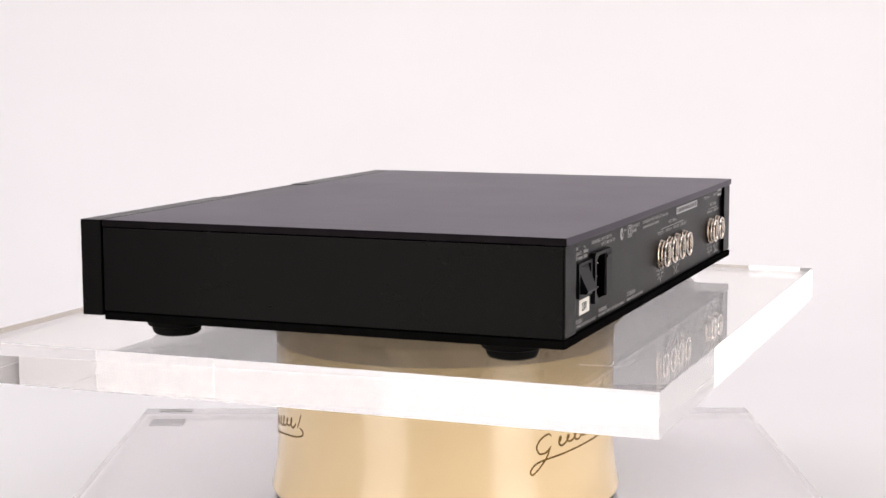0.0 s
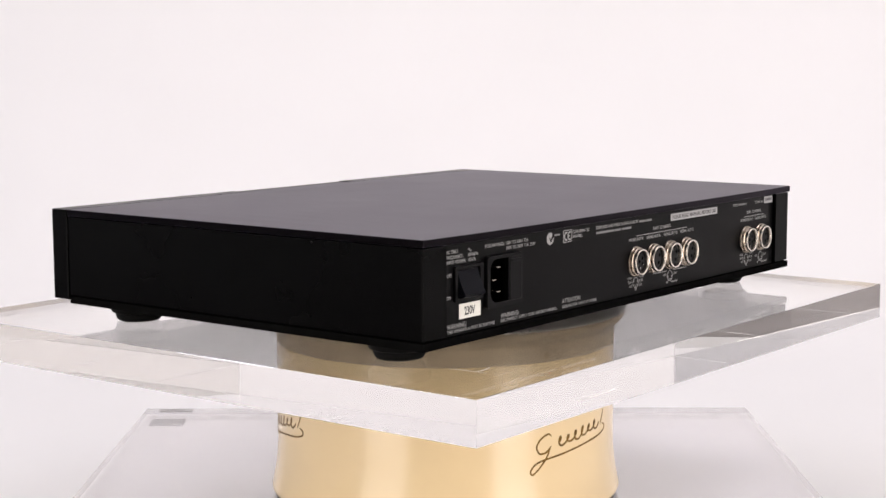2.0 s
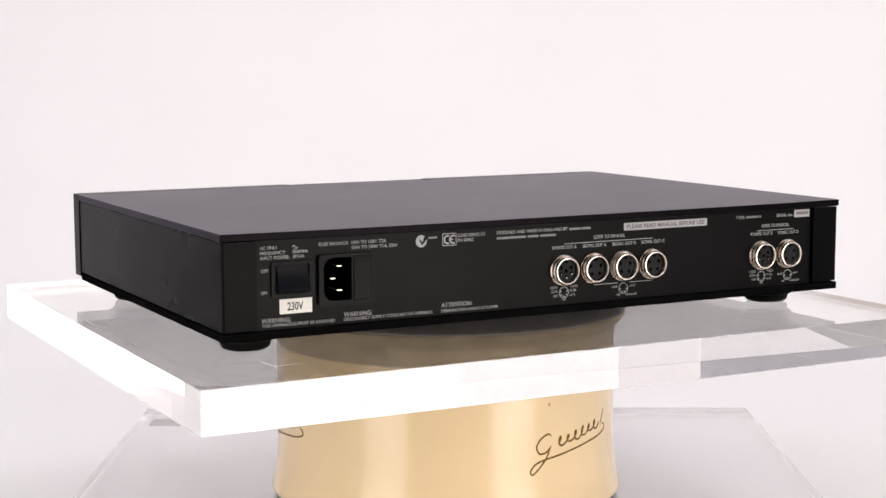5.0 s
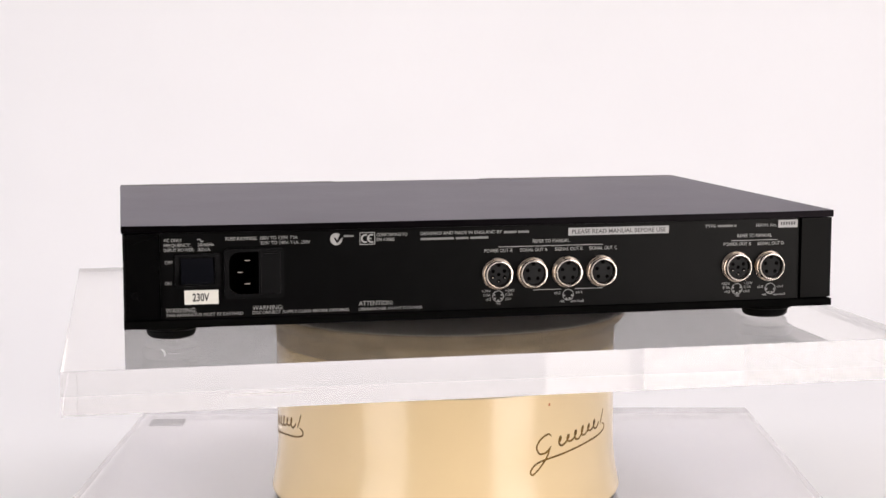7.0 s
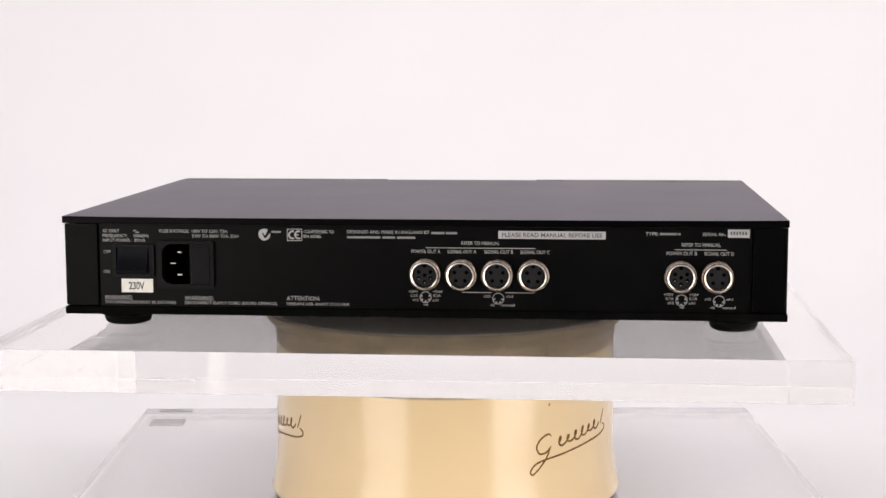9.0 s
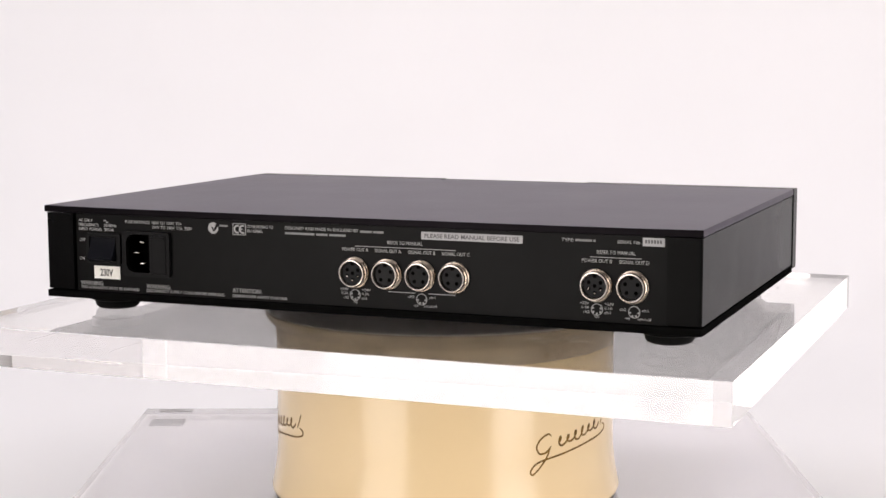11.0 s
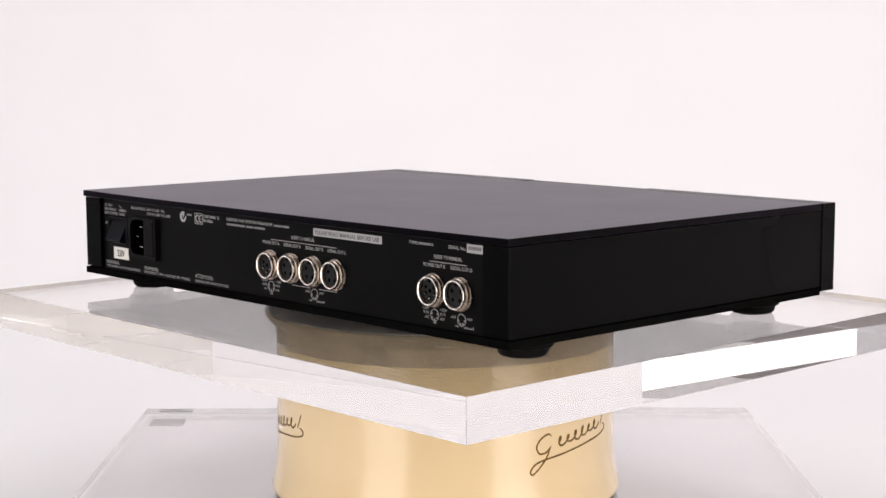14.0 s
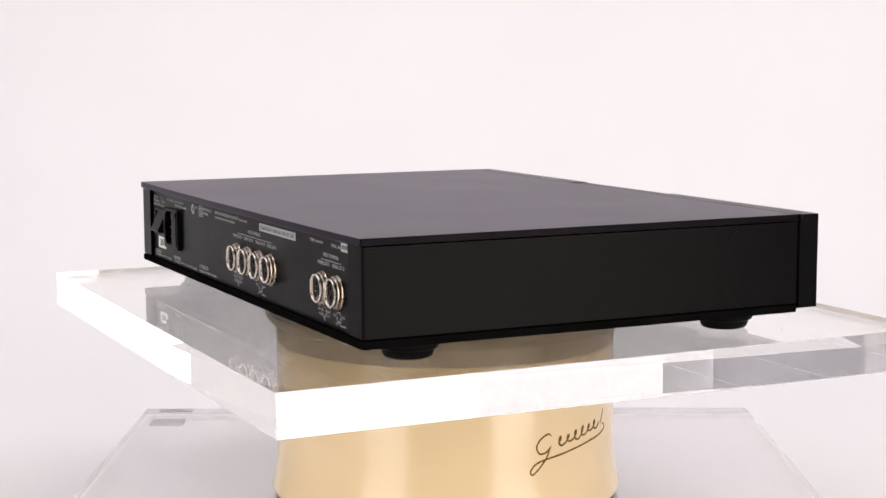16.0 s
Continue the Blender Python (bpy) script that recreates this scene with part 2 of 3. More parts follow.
def build_drum():
    root = empty("turntable_drum", Matrix.Translation((-0.0008, 0, 0)))
    tagged(root, "glossy cream enamel drum pedestal with gold line emblems", "drum pedestal")
    prof = [(0.100, BASE_TOP + 0.0048), (0.1165, BASE_TOP + 0.0044), (0.1195, BASE_TOP + 0.0050), (0.1208, BASE_TOP + 0.0059)]
    prof += [(drum_radius(BASE_TOP + h), BASE_TOP + h) for h in (0.0076, 0.0095, 0.0125, 0.017, 0.022, 0.028, 0.034, 0.040, 0.047, 0.053, 0.065, 0.08)]
    prof += [(0.1166, DRUM_TOP - 0.0210)]
    # collar is browner than the shell: shade below the platter put into colour
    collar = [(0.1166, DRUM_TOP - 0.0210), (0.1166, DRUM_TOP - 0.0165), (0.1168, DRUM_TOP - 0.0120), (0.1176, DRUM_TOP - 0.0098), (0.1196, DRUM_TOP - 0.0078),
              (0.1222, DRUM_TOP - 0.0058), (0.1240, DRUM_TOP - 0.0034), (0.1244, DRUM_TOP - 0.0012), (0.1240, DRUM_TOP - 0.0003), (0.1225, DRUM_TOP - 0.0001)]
    part("collar", lathe(collar, 128), M_COLLAR, root, "brown collar below the platter, shade put into its colour", smooth=True)
    part("drum_shell", lathe(prof, 128), M_ENAMEL, root, "cream enamel shell", smooth=True)
    # the worn dark foot ring has a ragged upper lip
    bm = lathe([(0.098, BASE_TOP + 0.0002), (0.1172, BASE_TOP + 0.0002), (0.1188, BASE_TOP + 0.0012), (0.1196, BASE_TOP + 0.0046),
                (0.1180, BASE_TOP + 0.0060), (0.112, BASE_TOP + 0.0060)], 160)
    for v in bm.verts:
        if v.co.z > BASE_TOP + 0.003:
            k = noise.noise(v.co * 90)
            v.co.x *= 1 + 0.010 * max(k, 0)
            v.co.y *= 1 + 0.010 * max(k, 0)
            v.co.z += 0.0022 * max(k, 0)
    part("foot_ring", bm, M_RIM, root, "worn dark foot ring with chipped edge", smooth=True)
    # three line emblems, a third of a turn apart: an oval, a rising wave, a stroke and a swash below
    for turn in (0, -118.5, 121.5):
        bm = bmesh.new()
        ribbon(bm, [(a + turn, h) for a, h in ((35.6, -0.0752), (34.2, -0.0735), (31.4, -0.0762), (29.9, -0.081), (31.0, -0.0855), (33.6, -0.0852), (35.5, -0.0815))], 0.0012)
        wave = [(38.0 + 21.6 * i / 72 + 1.05 * math.cos(i * math.pi / 6) + 0.55 * math.sin(i * math.pi / 6) + turn,
                 -0.0803 + 0.0062 * i / 72 + (0.0030 + 0.0006 * math.cos(i * math.pi / 18)) * math.sin(i * math.pi / 6)) for i in range(73)]
        ribbon(bm, wave, 0.0013)
        ribbon(bm, [(a + turn, h) for a, h in ((64.2, -0.0668), (63.0, -0.0720), (61.6, -0.0770))], 0.0010)
        ribbon(bm, [(a + turn, h) for a, h in ((63.2, -0.0762), (65.2, -0.0780), (64.6, -0.0810), (60.0, -0.0833), (52.2, -0.0850), (40.8, -0.0880),
                                              (32.6, -0.0902), (29.2, -0.0925), (27.6, -0.0965), (28.4, -0.0985), (30.6, -0.0955), (33.6, -0.0890), (35.2, -0.0825))], 0.0012)
        part("emblem", bm, M_GOLD, root, "gold line emblem")
    for a, h, r, mat, words in ((34.7, -0.0543, 0.0010, M_CHIP, "small orange paint chip"), (33.4, -0.0425, 0.0026, M_PLUG, "small dark plug")):
        z = ZT + h
        bm = lathe([(r, 0.0), (r, 0.00025), (r * 0.7, 0.0004)], 14)
        m = Matrix.Rotation(radians(a), 4, "Z") @ Matrix.Translation((0, -drum_radius(z) + 0.0001, z)) @ Matrix.Rotation(radians(90), 4, "X") @ Matrix.Diagonal((0.6, 1, 1, 1))
        bmesh.ops.transform(bm, matrix=m, verts=bm.verts)
        part("spot", bm, mat, root, words, smooth=True)


def build_platter():
    bm = lathe([(0.020, -0.0257), (0.1238, -0.0257), (0.1243, -0.0254), (0.1240, -0.0251), (0.1225, -0.0249), (0.1180, -0.0247), (0.020, -0.0247)], 128)
    ob = mesh_object("rotating_platter", bm, M_PLATTER, smooth=True)
    return tagged(ob, "thin grey metal platter under the acrylic shelf", "platter")


# dried smears on the shelf: x, y, length, turn
SMEARS = ((0.1023, -0.1021, 0.0230, -16.2), (0.1057, -0.0900, 0.0114, -5.6), (-0.0883, -0.1259, 0.0127, -35.8), (0.1079, -0.1293, 0.0108, 24.5), (0.1377, -0.1300, 0.0147, 20.3), (0.1318, -0.1186, 0.0066, 34.6), (0.1142, -0.1396, 0.0078, 6.4), (0.0361, -0.0771, 0.0304, -33.1), (0.0767, -0.0787, 0.0269, -35.9), (-0.1841, -0.2062, 0.0134, -60.2))


def build_shelf():
    root = empty("acrylic_shelf", Matrix.Translation((0, 0, ZT)))
    tagged(root, "thick clear acrylic shelf with polished edges on the platter", "shelf")
    part("slab", box(-0.2533, 0.2440, -0.2133, 0.2135, -0.0244, 0.0, 0.00012, 1), M_ACRYLIC, root, "clear polished acrylic slab")
    for pts in (((-0.1986, -0.1550), (-0.1975, -0.1630), (-0.1968, -0.1725), (-0.1974, -0.1787)), ((-0.1966, -0.1722), (-0.1910, -0.1722), (-0.1839, -0.1704))):
        bm = bmesh.new()
        for (x0, y0), (x1, y1) in zip(pts, pts[1:]):
            d = Vector((x1 - x0, y1 - y0)).normalized() * 0.00022
            vs = [bm.verts.new(p) for p in ((x0 - d.y, y0 + d.x, 0.0001), (x0 + d.y, y0 - d.x, 0.0001), (x1 + d.y, y1 - d.x, 0.0001), (x1 - d.y, y1 + d.x, 0.0001))]
            bm.faces.new(vs)
        part("scratch", bm, M_SCRATCH, root, "fine white scratch")
    for x, y, length, turn in SMEARS:
        bm = bmesh.new()
        n = 6
        rows = []
        for i in range(n + 1):
            u = i / n
            w = 0.00028 * math.sin(math.pi * (0.08 + 0.84 * u))
            px, py = (u - 0.5) * length, 0.0009 * math.sin(3.1 * u + x * 90)
            rows.append([bm.verts.new((px, py + k * w, 0.0001)) for k in (-1, 1)])
        for p, q in zip(rows, rows[1:]):
            bm.faces.new((p[0], q[0], q[1], p[1]))
        bmesh.ops.transform(bm, matrix=Matrix.Translation((x, y, 0)) @ Matrix.Rotation(radians(turn), 4, "Z"), verts=bm.verts)
        part("smear", bm, M_SMEAR, root, "faint dried smear")
    part("scratch", box(-0.1642, -0.1247, -0.2134, -0.2132, -0.0164, -0.0160), M_SCRATCH, root, "fine white scratch")
    for x, y, z, r in ((-0.2534, 0.1711, -0.0240, 0.0005), (0.2056, 0.1286, 0.0002, 0.0005), (0.0002, -0.2134, -0.0236, 0.0006)):
        bm = bmesh.new()
        bmesh.ops.create_icosphere(bm, subdivisions=1, radius=r, matrix=Matrix.Translation((x, y, z)) @ Matrix.Diagonal((1.6, 1.0, 0.5, 1)))
        part("speck", bm, M_SPECK, root, "tiny dark chip")
    return root


# ---------------------------------------------------------------- the power supply
W, D, H = 0.2169, 0.1502, 0.0587     # half width, half depth, height
FOOT = 0.0122
PRINT = FOOT + 0.00075                # datum of everything on the rear panel
REAR = -D + 0.0028                   # face of the recessed rear panel


def text_mesh(words, x0, x1, z, cap, y, bold=0.0):
    """Letters of the built-in font as a thin mesh between x0 and x1 on a baseline."""
    cu = bpy.data.curves.new("lettering", "FONT")
    cu.body, cu.size, cu.resolution_u, cu.extrude = words, 1.0, 3, 0.02
    cu.offset = bold
    ob = new("lettering", cu)
    bpy.context.view_layer.update()
    me = bpy.data.meshes.new_from_object(ob.evaluated_get(bpy.context.evaluated_depsgraph_get()))
    bpy.data.objects.remove(ob)
    bpy.data.curves.remove(cu)
    xs = [v.co.x for v in me.vertices]
    top = max(v.co.y for v in me.vertices)
    sx, sy = (x1 - x0) / (max(xs) - min(xs)), cap / top
    for v in me.vertices:
        px, py, pz = v.co
        v.co = (x0 + (px - min(xs)) * sx, y - 0.00006 - pz * 0.002, z + py * sy)
    return me


def lettering(words, x0, x1, z, cap, parent, mat=None, y=None, name="lettering"):
    z -= 0.0005 if x0 > -0.01 and z > 0.03 else 0.0
    me = text_mesh(words, x0, x1, z + PRINT + 0.0006, cap + 0.0002, REAR if y is None else y, 0.02 if mat else 0.0)
    me.materials.clear()
    me.materials.append(mat or M_PRINT)
    ob = new(name, me)
    ob.parent = parent
    return tagged(ob, 'printed words "%s"' % words)


def bars(x0, x1, z, cap, parent, mat=None, y=None, words="printed bar"):
    yy = REAR if y is None else y
    part("printed_bar", box(x0, x1, yy - 0.00012, yy + 0.0001, PRINT + z + 0.0004, PRINT + z + 0.0002 + cap), mat or M_BAR, parent, words)


def ring_mark(cx, cz, r, w, parent, name="printed_ring"):
    part(name, tube_lathe([(r, 0.0), (r, 0.00012), (r - w, 0.00012), (r - w, 0.0)], 28, (cx, REAR + 0.00002, PRINT + cz)), M_PRINT, parent)


def dot(bm, cx, cz, r, y, depth=0.00012, n=10):
    one = lathe([(r, -0.00005), (r, depth)], n, "Y", (cx, y, PRINT + cz))
    me = bpy.data.meshes.new("tmp")
    one.to_mesh(me)
    one.free()
    bm.from_mesh(me)
    bpy.data.meshes.remove(me)


def arc_strip(bm, cx, cz, r, w, a0, a1, y, n=12):
    for i in range(n):
        q = []
        for a in (a0 + (a1 - a0) * i / n, a0 + (a1 - a0) * (i + 1) / n):
            q.append([(cx + rr * math.cos(radians(a)), cz + rr * math.sin(radians(a))) for rr in (r - w / 2, r + w / 2)])
        bm.faces.new([bm.verts.new((x, y, PRINT + z)) for x, z in (q[0][0], q[0][1], q[1][1], q[1][0])])


def build_socket(root, cx, kind):
    cz, y = 0.0238, REAR
    outline = [(0.0096, -0.0005), (0.0096, 0.0008), (0.0092, 0.0013), (0.0085, 0.0014), (0.0085, 0.0018), (0.0090, 0.0022), (0.0090, 0.0028),
               (0.0084, 0.0032), (0.0082, 0.0036), (0.0083, 0.0044), (0.0071, 0.0044), (0.0071, -0.0005)]
    socket = part("din_socket", tube_lathe(outline, 56, (cx, y, PRINT + cz)), M_BARREL, root, "round locking socket with tarnished barrel", smooth=True)
    part("rim", tube_lathe([(0.00835, 0.0043), (0.00835, 0.0051), (0.0081, 0.0055), (0.0077, 0.0056), (0.0073, 0.0054), (0.00705, 0.0049), (0.0070, 0.0032)], 56, (cx, y, PRINT + cz)),
         M_NICKEL, socket, "bright nickel-plated rim", smooth=True)
    part("insert", lathe([(0.00695, -0.0002), (0.00695, 0.0024), (0.0064, 0.0030), (0.0030, 0.0030)], 40, "Y", (cx, y, PRINT + cz)), M_INSERT, socket,
         "black plastic contact insert", smooth=True)
    # keyway at the top of the insert: a proud block, its shade painted black
    part("keyway", box(cx - 0.0010, cx + 0.0010, y - 0.0035, y - 0.0018, PRINT + cz + 0.0048, PRINT + cz + 0.0066, 0.0002), M_CAVITY, socket)
    if kind == "power":
        spots = [(0.0040 * math.cos(radians(a)), 0.0040 * math.sin(radians(a))) for a in (150, 205, 270, 335, 30)] + [(0, 0.0)]
    else:
        spots = [(0.0041 * math.cos(radians(a)), 0.0041 * math.sin(radians(a))) for a in (152, 228, 312, 28)]
    # holes are thin black discs on the insert, their depth's shade as colour
    for dx, dz in spots:
        part("contact_hole_disc", lathe([(0.0012, 0.0026), (0.0012, 0.00306)], 6, "Y", (cx + dx, y, PRINT + cz + dz)), M_CAVITY, socket)
        if kind == "power" and dz < -0.001:
            bm = lathe([(0.00036, 0.0030), (0.00034, 0.0036), (0.00016, 0.0038)], 8, "Y", (cx + dx, y, PRINT + cz + dz - 0.0003))
            part("contact_pin", bm, M_PIN, socket, smooth=True)
    return socket


def build_diagram(root, cx, cz, kind):
    ring_mark(cx, cz, 0.0035, 0.0004, root, "pin_diagram")
    bm = bmesh.new()
    angles = (160, 20, 215, 325, 270) if kind == "power" else (190, 350, 245, 295)
    for a in angles:
        dot(bm, cx + 0.0024 * math.cos(radians(a)), cz + 0.0024 * math.sin(radians(a)), 0.00055, REAR)
    part("diagram_dots", bm, M_PRINT, root)


def build_amp():
    root = empty("hifi_power_supply", Matrix.Translation((0, 0, ZT)))
    tagged(root, "black metal hi-fi power supply with sockets on its rear panel", "power supply")
    z0, z1 = FOOT, FOOT + H
    yf = D - 0.0135                      # where the front panel starts
    # the sheet lid dips a little in the middle of its rear edge
    bm = box(-W - 0.0004, W - 0.0002, -D - 0.0006, yf - 0.0008, z1 - 0.0042, z1, 0.0004, 2)
    for i in range(1, 24):
        bmesh.ops.bisect_plane(bm, geom=bm.verts[:] + bm.edges[:] + bm.faces[:], plane_co=(-W + 2 * W * i / 24, 0, 0), plane_no=(1, 0, 0))
    for v in bm.verts:
        v.co.z -= 0.0007 * max(0.0, 1 - abs(v.co.x / W) ** 4) * min(1.0, max(0.0, (yf - v.co.y) / (2 * D)))
    part("lid", bm, M_LID, root, "satin black lid")
    part("bottom_plate", box(-W + 0.0001, W - 0.0001, -D, yf - 0.0008, z0 - 0.0011, z0 + 0.0034, 0.0004, 2), M_UNDER, root, "matt black bottom plate")
    for s in (-1, 1):
        # an L in plan, folded round the rear corner with a small radius
        xo, yo, fold = W - 0.0006, -D + 0.0004, 0.0012
        bend = [(xo - fold + fold * math.sin(radians(a)), yo + fold - fold * math.cos(radians(a))) for a in range(0, 91, 15)]
        outline = bend + [(xo, yf - 0.0008), (xo - 0.0024, yf - 0.0008), (xo - 0.0024, -D + 0.0090), (0.1962, -D + 0.0090), (0.1962, yo)]
        bm = bmesh.new()
        bm.faces.new([bm.verts.new((s * x, y, z0 + 0.0044)) for x, y in outline])
        got = bmesh.ops.extrude_face_region(bm, geom=list(bm.faces))
        for v in got["geom"]:
            if isinstance(v, bmesh.types.BMVert):
                v.co.z = z1 - 0.0048
        part("side_panel", bm, M_BLACK, root, "black side panel with rear corner post")
    part("chassis_core", box(-W + 0.0035, W - 0.0035, -D + 0.024, yf + 0.0005, z0 + 0.0036, z1 - 0.004), M_CAVITY, root)
    # front panel in three lengths
    for x0, x1, drop in ((-W, -0.0562, 0.0), (-0.0556, 0.0586, 0.0004), (0.0592, W, 0.0)):
        part("front_panel", box(x0, x1, yf + 0.0004, D + 0.0009 - drop * 2, z0 + 0.0012, z1 - 0.0001 - drop, 0.0005, 2), M_BLACK, root, "thick black front panel section")
    # rear panel with the mains inlet's cut-out
    hole = [(-0.1564, 0.0222), (-0.1564, 0.0360), (-0.1556, 0.0385), (-0.1534, 0.0407), (-0.1508, 0.0413), (-0.1392, 0.0413), (-0.1392, 0.0168),
            (-0.1508, 0.0168), (-0.1534, 0.0175), (-0.1556, 0.0197)]
    hole = [(x, PRINT + z) for x, z in hole]
    outer = [(-0.1957, z0 + 0.0036), (0.1957, z0 + 0.0036), (0.1957, z1 - 0.0040), (-0.1957, z1 - 0.0040)]
    part("rear_panel", plate(outer, [hole], REAR, REAR + 0.0015), M_PANEL, root, "black rear panel with white print")
    # feet
    for x, y in ((-0.1891, -0.1112), (0.1889, -0.1112), (-0.1876, 0.1042), (0.1866, 0.1042)):
        bm = lathe([(0.0050, 0.0), (0.0112, 0.0), (0.0130, 0.0006), (0.0142, 0.0019), (0.0147, 0.0036), (0.0149, 0.0050), (0.0157, 0.0055), (0.0171, 0.0060), (0.0175, 0.0068), (0.0175, FOOT - 0.0009), (0.005, FOOT - 0.0009)], 40, "Z", (x, y, 0.0))
        part("foot", bm, M_RUBBER, root, "round black rubber foot", smooth=True)

    # mains switch
    switch = part("mains_switch", plate([(x, PRINT + z) for x, z in rounded(-0.1872, -0.1614, 0.0210, 0.0407, 0.0012)],
                                        [[(x, PRINT + z) for x, z in rounded(-0.1850, -0.1645, 0.0226, 0.0390, 0.0006)]], REAR + 0.0001, REAR - 0.0016), M_PLASTIC, root,
                  "black rocker mains switch")
    bm = bmesh.new()
    # the pressed upper half falls back, the lower half stands proud and rolls under
    side = [(0.0382 - 0.0128 * i / 10, 0.0006 + 0.0052 * (i / 10) ** 1.5) for i in range(11)]
    side += [(0.0254 - 0.0020 * math.sin(radians(a)), 0.0038 + 0.0020 * math.cos(radians(a))) for a in range(15, 91, 15)]
    prof = [(0.0382, -0.001)] + side + [(0.0234, -0.001)]
    rows = [[bm.verts.new((x, REAR - h, PRINT + z)) for z, h in prof] for x in (-0.1838, -0.1654)]
    for i in range(len(prof)):
        j = (i + 1) % len(prof)
        bm.faces.new((rows[0][i], rows[0][j], rows[1][j], rows[1][i]))
    bm.faces.new(rows[0])
    bm.faces.new(rows[1])
    part("rocker", bm, M_ROCKER, switch, "blue-black rocker", smooth=True)

    # mains inlet with its fuse drawer
    frame_loop = [(x, PRINT + z) for x, z in rounded(-0.1592, -0.1246, 0.0140, 0.0432, 0.0022)]
    inlet = part("mains_inlet", plate(frame_loop, [hole], REAR + 0.0001, REAR - 0.0026), M_PLASTIC, root, "black three-pin mains inlet")
    part("cavity", box(-0.1580, -0.1385, REAR + 0.0150, REAR + 0.0160, PRINT + 0.0160, PRINT + 0.0420), M_CAVITY, inlet)
    bm = plate([(x + (0.0008 if x > -0.145 else -0.0008), z) for x, z in hole], [hole], REAR - 0.0022, REAR + 0.0155)
    part("cavity_wall", bm, M_CAVITY, inlet)
    for px, pz in ((-0.1459, 0.0362), (-0.1500, 0.0293), (-0.1459, 0.0224)):
        part("mains_pin", box(px - 0.0016, px + 0.0016, REAR - 0.0006, REAR + 0.0150, PRINT + pz - 0.0003, PRINT + pz + 0.0003, 0.00012, 1), M_NICKEL, inlet, "flat metal mains pin")
    drawer = part("fuse_drawer", box(-0.1382, -0.1268, REAR - 0.0032, REAR - 0.002, PRINT + 0.0165, PRINT + 0.0415, 0.0005, 2), M_PLASTIC, inlet, "black fuse drawer")
    part("drawer_lip", box(-0.1372, -0.1278, REAR - 0.0038, REAR - 0.0030, PRINT + 0.0385, PRINT + 0.0402, 0.0002, 1), M_PLASTIC, drawer)

    # voltage label
    part("voltage_label", box(-0.1822, -0.1627, REAR - 0.0003, REAR, PRINT + 0.0113, PRINT + 0.0196), M_LABEL, root, "white voltage label")
    lettering("230V", -0.1776, -0.1680, 0.0126, 0.0044, root, M_INK, REAR - 0.0003)
    # long grey label
    part("manual_label", box(0.0471, 0.1104, REAR - 0.0003, REAR, PRINT + 0.0458, PRINT + 0.0504), M_GREY_LABEL, root, "silver-grey embossed tape label")
    lettering("PLEASE READ MANUAL BEFORE USE", 0.0492, 0.1085, 0.0468, 0.0023, root, M_GREY_INK, REAR - 0.0003)
    part("serial_label", box(0.1816, 0.1942, REAR - 0.0003, REAR, PRINT + 0.0474, PRINT + 0.0522), M_GREY_LABEL, root, "silver-grey serial label")
    for i in range(6):
        bars(0.1830 + 0.0017 * i, 0.1841 + 0.0017 * i, 0.0486, 0.0022, root, M_GREY_INK, REAR - 0.0003, "unreadable serial bar")

    # screen print
    small, big = 0.0017, 0.0024
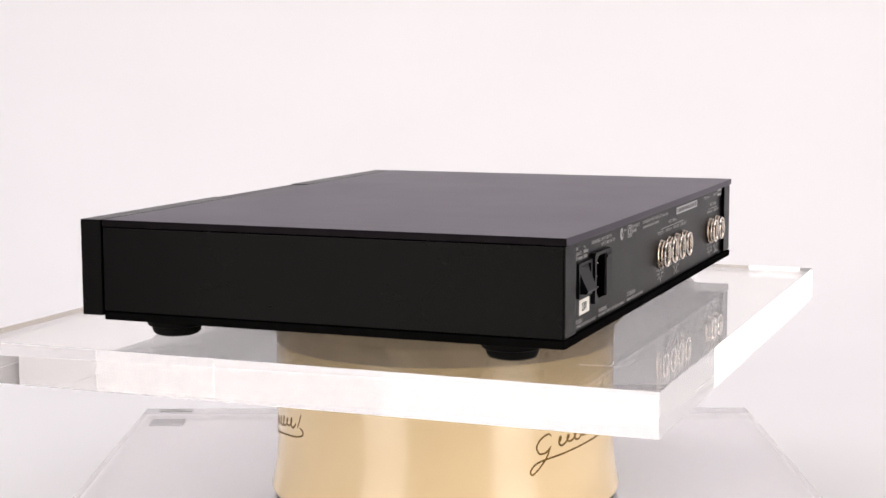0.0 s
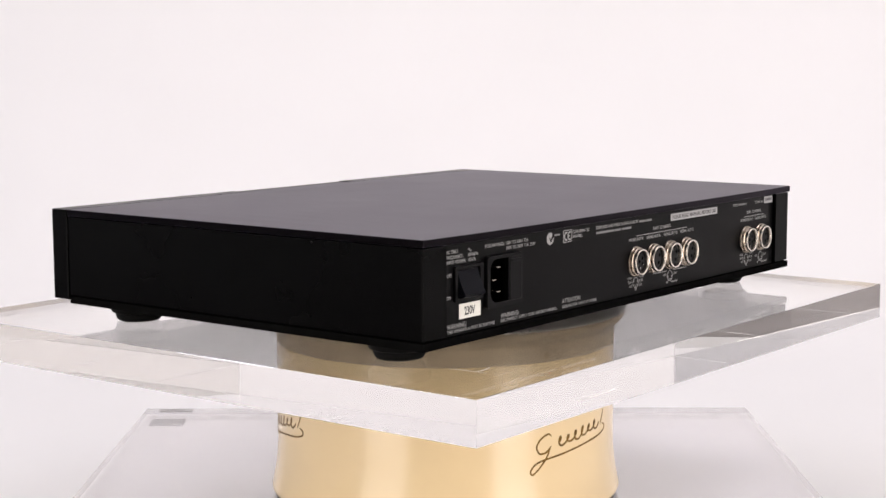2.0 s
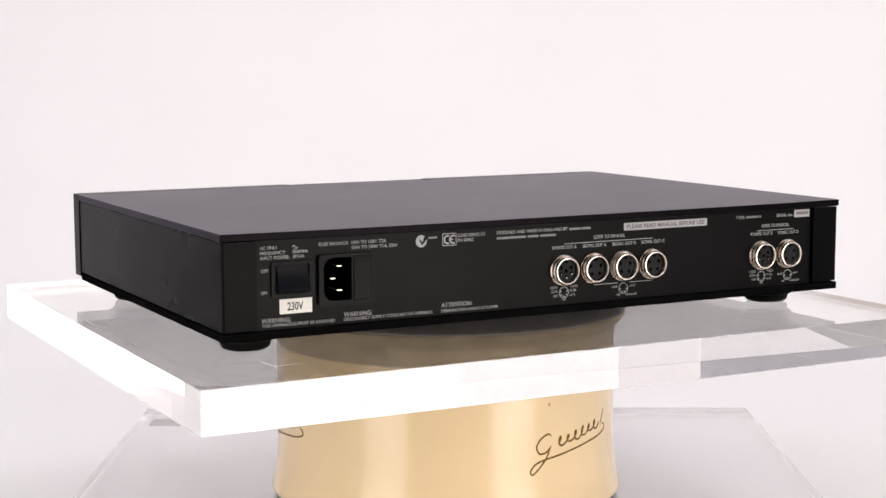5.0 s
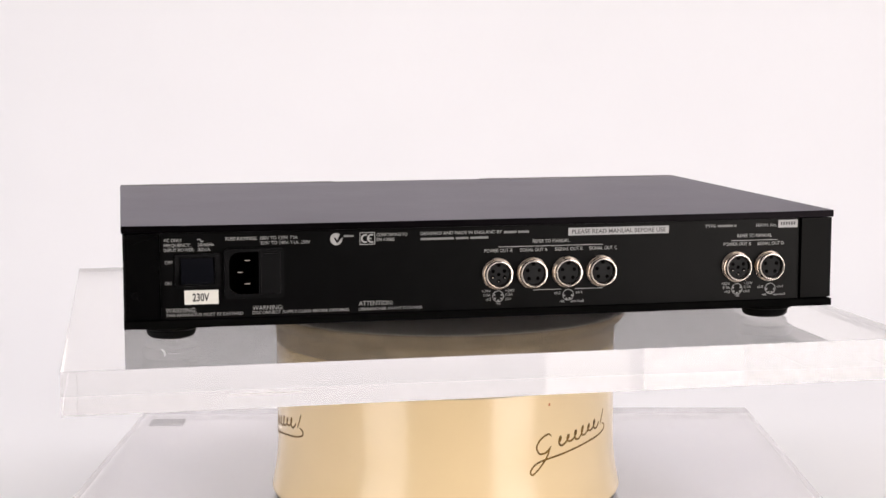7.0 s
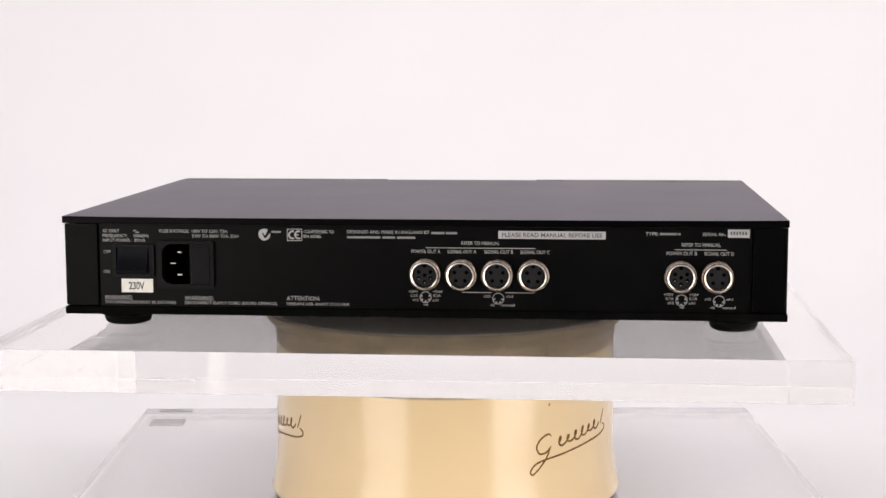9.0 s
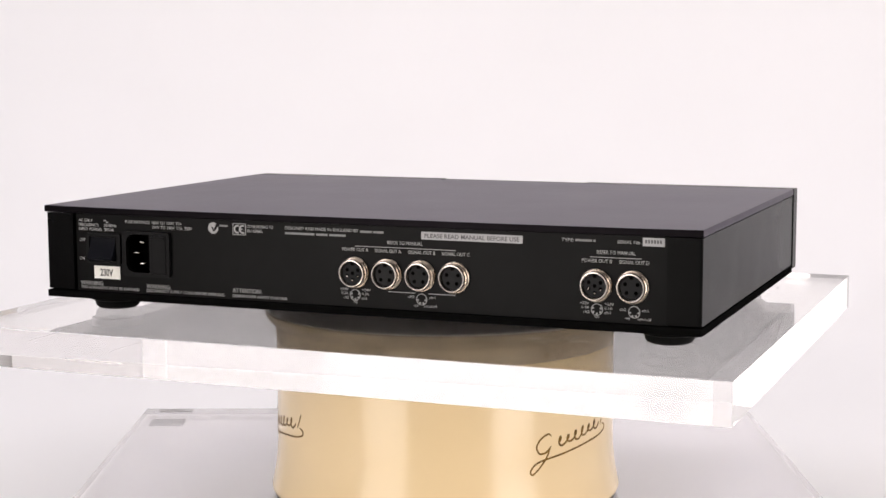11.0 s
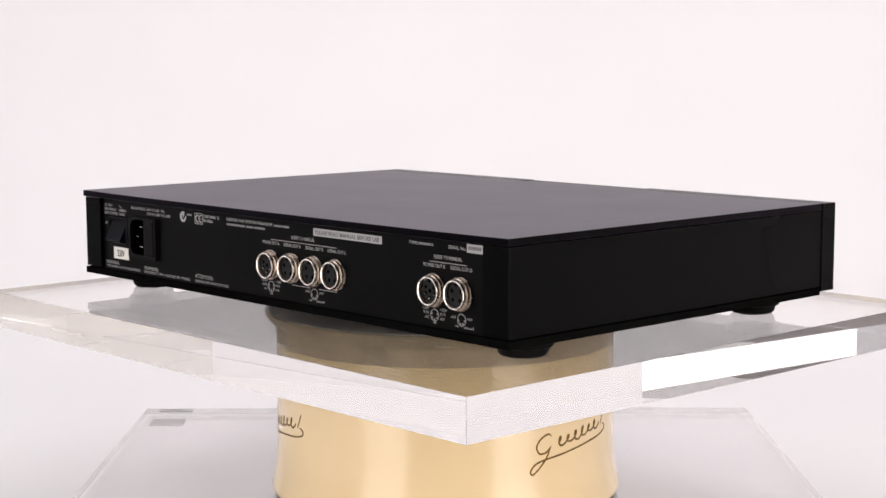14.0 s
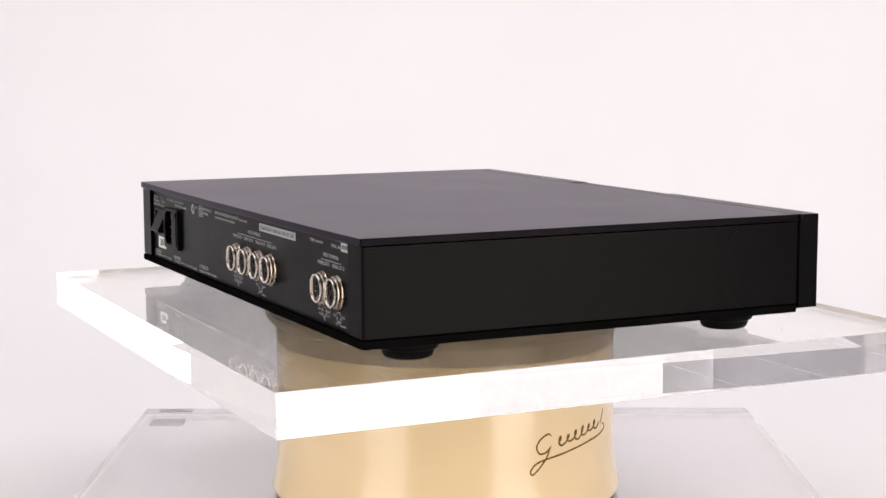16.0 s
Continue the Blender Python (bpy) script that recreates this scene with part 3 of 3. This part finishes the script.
    for words, x0, x1, z, cap in (
            ("AC ONLY", -0.1933, -0.1828, 0.0473, small), ("FREQUENCY:", -0.1933, -0.1780, 0.0444, small), ("50/60Hz", -0.1741, -0.1647, 0.0444, small),
            ("INPUT POWER:", -0.1932, -0.1759, 0.0416, small), ("30VA", -0.1739, -0.1668, 0.0416, small), ("OFF", -0.1930, -0.1886, 0.0345, small),
            ("ON", -0.1932, -0.1895, 0.0224, small), ("FUSE RATINGS:", -0.1580, -0.1399, 0.0474, small), ("100V TO 120V: T2A", -0.1381, -0.1163, 0.0474, small),
            ("200V TO 240V: T1A, 250V", -0.1381, -0.1091, 0.0445, small), ("WARNING:", -0.1930, -0.1755, 0.0062, big),
            ("THIS APPARATUS MUST BE EARTHED", -0.1930, -0.1487, 0.0038, small - 0.0001), ("WARNING:", -0.1432, -0.1254, 0.0062, big),
            ("DISCONNECT SUPPLY CORD BEFORE OPENING.", -0.1432, -0.0863, 0.0038, small - 0.0001), ("ATTENTION:", -0.0807, -0.0604, 0.0068, big),
            ("DEBRANCHER AVANT D'OUVRIR", -0.0807, -0.0425, 0.0038, small - 0.0001), ("CONFORMING TO", -0.0698, -0.0516, 0.0476, small),
            ("EN 60065.", -0.0698, -0.0587, 0.0448, small), ("DESIGNED AND MADE IN ENGLAND BY", -0.0435, 0.0060, 0.0477, small),
            ("TYPE:", 0.1338, 0.1412, 0.0482, small), ("SERIAL No.", 0.1669, 0.1806, 0.0482, small),
            ("REFER TO MANUAL", 0.0250, 0.0478, 0.0418, 0.0019), ("POWER OUT A", -0.0048, 0.0125, 0.0367, 0.0019), ("SIGNAL OUT A", 0.0169, 0.0340, 0.0367, 0.0019),
            ("SIGNAL OUT B", 0.0387, 0.0559, 0.0367, 0.0019), ("SIGNAL OUT C", 0.0602, 0.0776, 0.0367, 0.0019),
            ("REFER TO MANUAL", 0.1549, 0.1775, 0.0418, 0.0019), ("POWER OUT B", 0.1461, 0.1638, 0.0367, 0.0019), ("SIGNAL OUT D", 0.1681, 0.1854, 0.0367, 0.0019),
            ("+24V", -0.0064, -0.0009, 0.0122, 0.0014), ("0.2A", -0.0055, -0.0010, 0.0098, 0.0014), ("ch2", -0.0040, -0.0007, 0.0071, 0.0014),
            ("+24V", 0.0080, 0.0138, 0.0122, 0.0014), ("0.2A", 0.0081, 0.0127, 0.0098, 0.0014), ("ch1", 0.0078, 0.0112, 0.0071, 0.0014),
            ("-ve", 0.0022, 0.0050, 0.0045, 0.0011), ("ch2", 0.0384, 0.0424, 0.0098, 0.0014), ("ch1", 0.0519, 0.0558, 0.0098, 0.0014),
            ("-ve", 0.0418, 0.0448, 0.0046, 0.0011), ("unused", 0.0488, 0.0568, 0.0046, 0.0014),
            ("+22V", 0.1450, 0.1506, 0.0120, 0.0014), ("0.1A", 0.1460, 0.1506, 0.0096, 0.0014), ("ch2", 0.1472, 0.1507, 0.0070, 0.0014),
            ("+22V", 0.1597, 0.1652, 0.0120, 0.0014), ("0.1A", 0.1597, 0.1643, 0.0096, 0.0014), ("ch1", 0.1595, 0.1632, 0.0070, 0.0014),
            ("-ve", 0.1538, 0.1566, 0.0044, 0.0011), ("ch2", 0.1686, 0.1724, 0.0094, 0.0014), ("ch1", 0.1815, 0.1852, 0.0094, 0.0014),
            ("-ve", 0.1716, 0.1746, 0.0045, 0.0011), ("unused", 0.1792, 0.1868, 0.0045, 0.0014)):
        lettering(words, x0, x1, z, cap, root)
    # names and an address as plain bars
    bars(0.0072, 0.0150, 0.0478, 0.0015, root)
    bars(0.0158, 0.0226, 0.0478, 0.0015, root)
    bars(-0.0435, -0.0234, 0.0449, 0.0015, root)
    bars(-0.0222, -0.0146, 0.0449, 0.0015, root)
    bars(-0.0134, -0.0024, 0.0449, 0.0015, root)
    bars(0.1421, 0.1520, 0.0482, 0.0015, root)
    bars(0.1528, 0.1541, 0.0482, 0.0015, root)
    bars(-0.0893, -0.0835, 0.0479, 0.0013, root)
    for x0, x1, z in ((0.0037, 0.0689, 0.0400), (0.0253, 0.0430, 0.0134), (0.0513, 0.0687, 0.0134), (0.1510, 0.1811, 0.0400)):
        part("printed_line", box(x0, x1, REAR - 0.00012, REAR + 0.0001, PRINT + z - 0.0002, PRINT + z + 0.0002), M_PRINT, root)
    # mains wave sign
    bm = bmesh.new()
    arc_strip(bm, -0.1733, 0.0485, 0.0008, 0.00045, 180, 0, REAR - 0.00012, 8)
    arc_strip(bm, -0.1717, 0.0485, 0.0008, 0.00045, 180, 360, REAR - 0.00012, 8)
    part("wave_sign", bm, M_PRINT, root)
    # round tick mark
    mark = part("tick_disc", lathe([(0.0036, -0.0001), (0.0036, 0.00012)], 32, "Y", (-0.0937, REAR, PRINT + 0.0472)), M_PRINT, root, "round white approval mark")
    bm = bmesh.new()
    for quad in (((-0.0951, 0.0478), (-0.0943, 0.0482), (-0.0931, 0.0462), (-0.0937, 0.0452)), ((-0.0939, 0.0450), (-0.0927, 0.0452), (-0.0897, 0.0488), (-0.0914, 0.0503))):
        bm.faces.new([bm.verts.new((x, REAR - 0.0002, PRINT + z)) for x, z in quad])
    part("tick", bm, M_PANEL, mark, "black tick")
    # boxed conformity mark of two arcs
    bm = plate([(x, PRINT + z) for x, z in rounded(-0.0799, -0.0707, 0.0435, 0.0508, 0.0004)], [[(x, PRINT + z) for x, z in rounded(-0.0795, -0.0711, 0.0439, 0.0504, 0.0003)]], REAR + 0.00005, REAR - 0.00012)
    ce = part("conformity_mark", bm, M_PRINT, root, "boxed white conformity mark")
    bm = bmesh.new()
    arc_strip(bm, -0.0765, 0.04715, 0.0022, 0.0010, 65, 295, REAR - 0.00013, 14)
    arc_strip(bm, -0.0728, 0.04715, 0.0022, 0.0010, 65, 295, REAR - 0.00013, 14)
    bm.faces.new([bm.verts.new((x, REAR - 0.00014, PRINT + z)) for x, z in ((-0.0748, 0.0468), (-0.0728, 0.0468), (-0.0728, 0.0475), (-0.0748, 0.0475))])
    part("mark_arcs", bm, M_PRINT, ce)
    # sockets and their pin diagrams
    for cx, kind in ((0.0033, "power"), (0.0247, "signal"), (0.0464, "signal"), (0.0679, "signal"), (0.1546, "power"), (0.1760, "signal")):
        build_socket(root, cx, kind)
    for cx, cz, kind in ((0.0036, 0.0102, "power"), (0.0471, 0.0098, "signal"), (0.1552, 0.0099, "power"), (0.1771, 0.0096, "signal")):
        build_diagram(root, cx, cz, kind)
    return root


build_studio()
build_base()
build_drum()
platter = build_platter()
shelf = build_shelf()
amp = build_amp()


def motions():
    """Platter, shelf and the power supply on it turn together about the upright axis."""
    times = [0.5 * i for i in range(33)]
    turn = {t: SPIN[0] * t * t + SPIN[1] * t + SPIN[2] for t in times}
    for thing, offset in ((platter, (0, 0, 0)), (shelf, (0, 0, 0)), (amp, (-0.0024, -0.0033, 0.0002))):
        walk(thing, [(t, pose(0, 0, ZT, 0, 0, turn[t]) @ Matrix.Translation(offset)) for t in times])


motions()
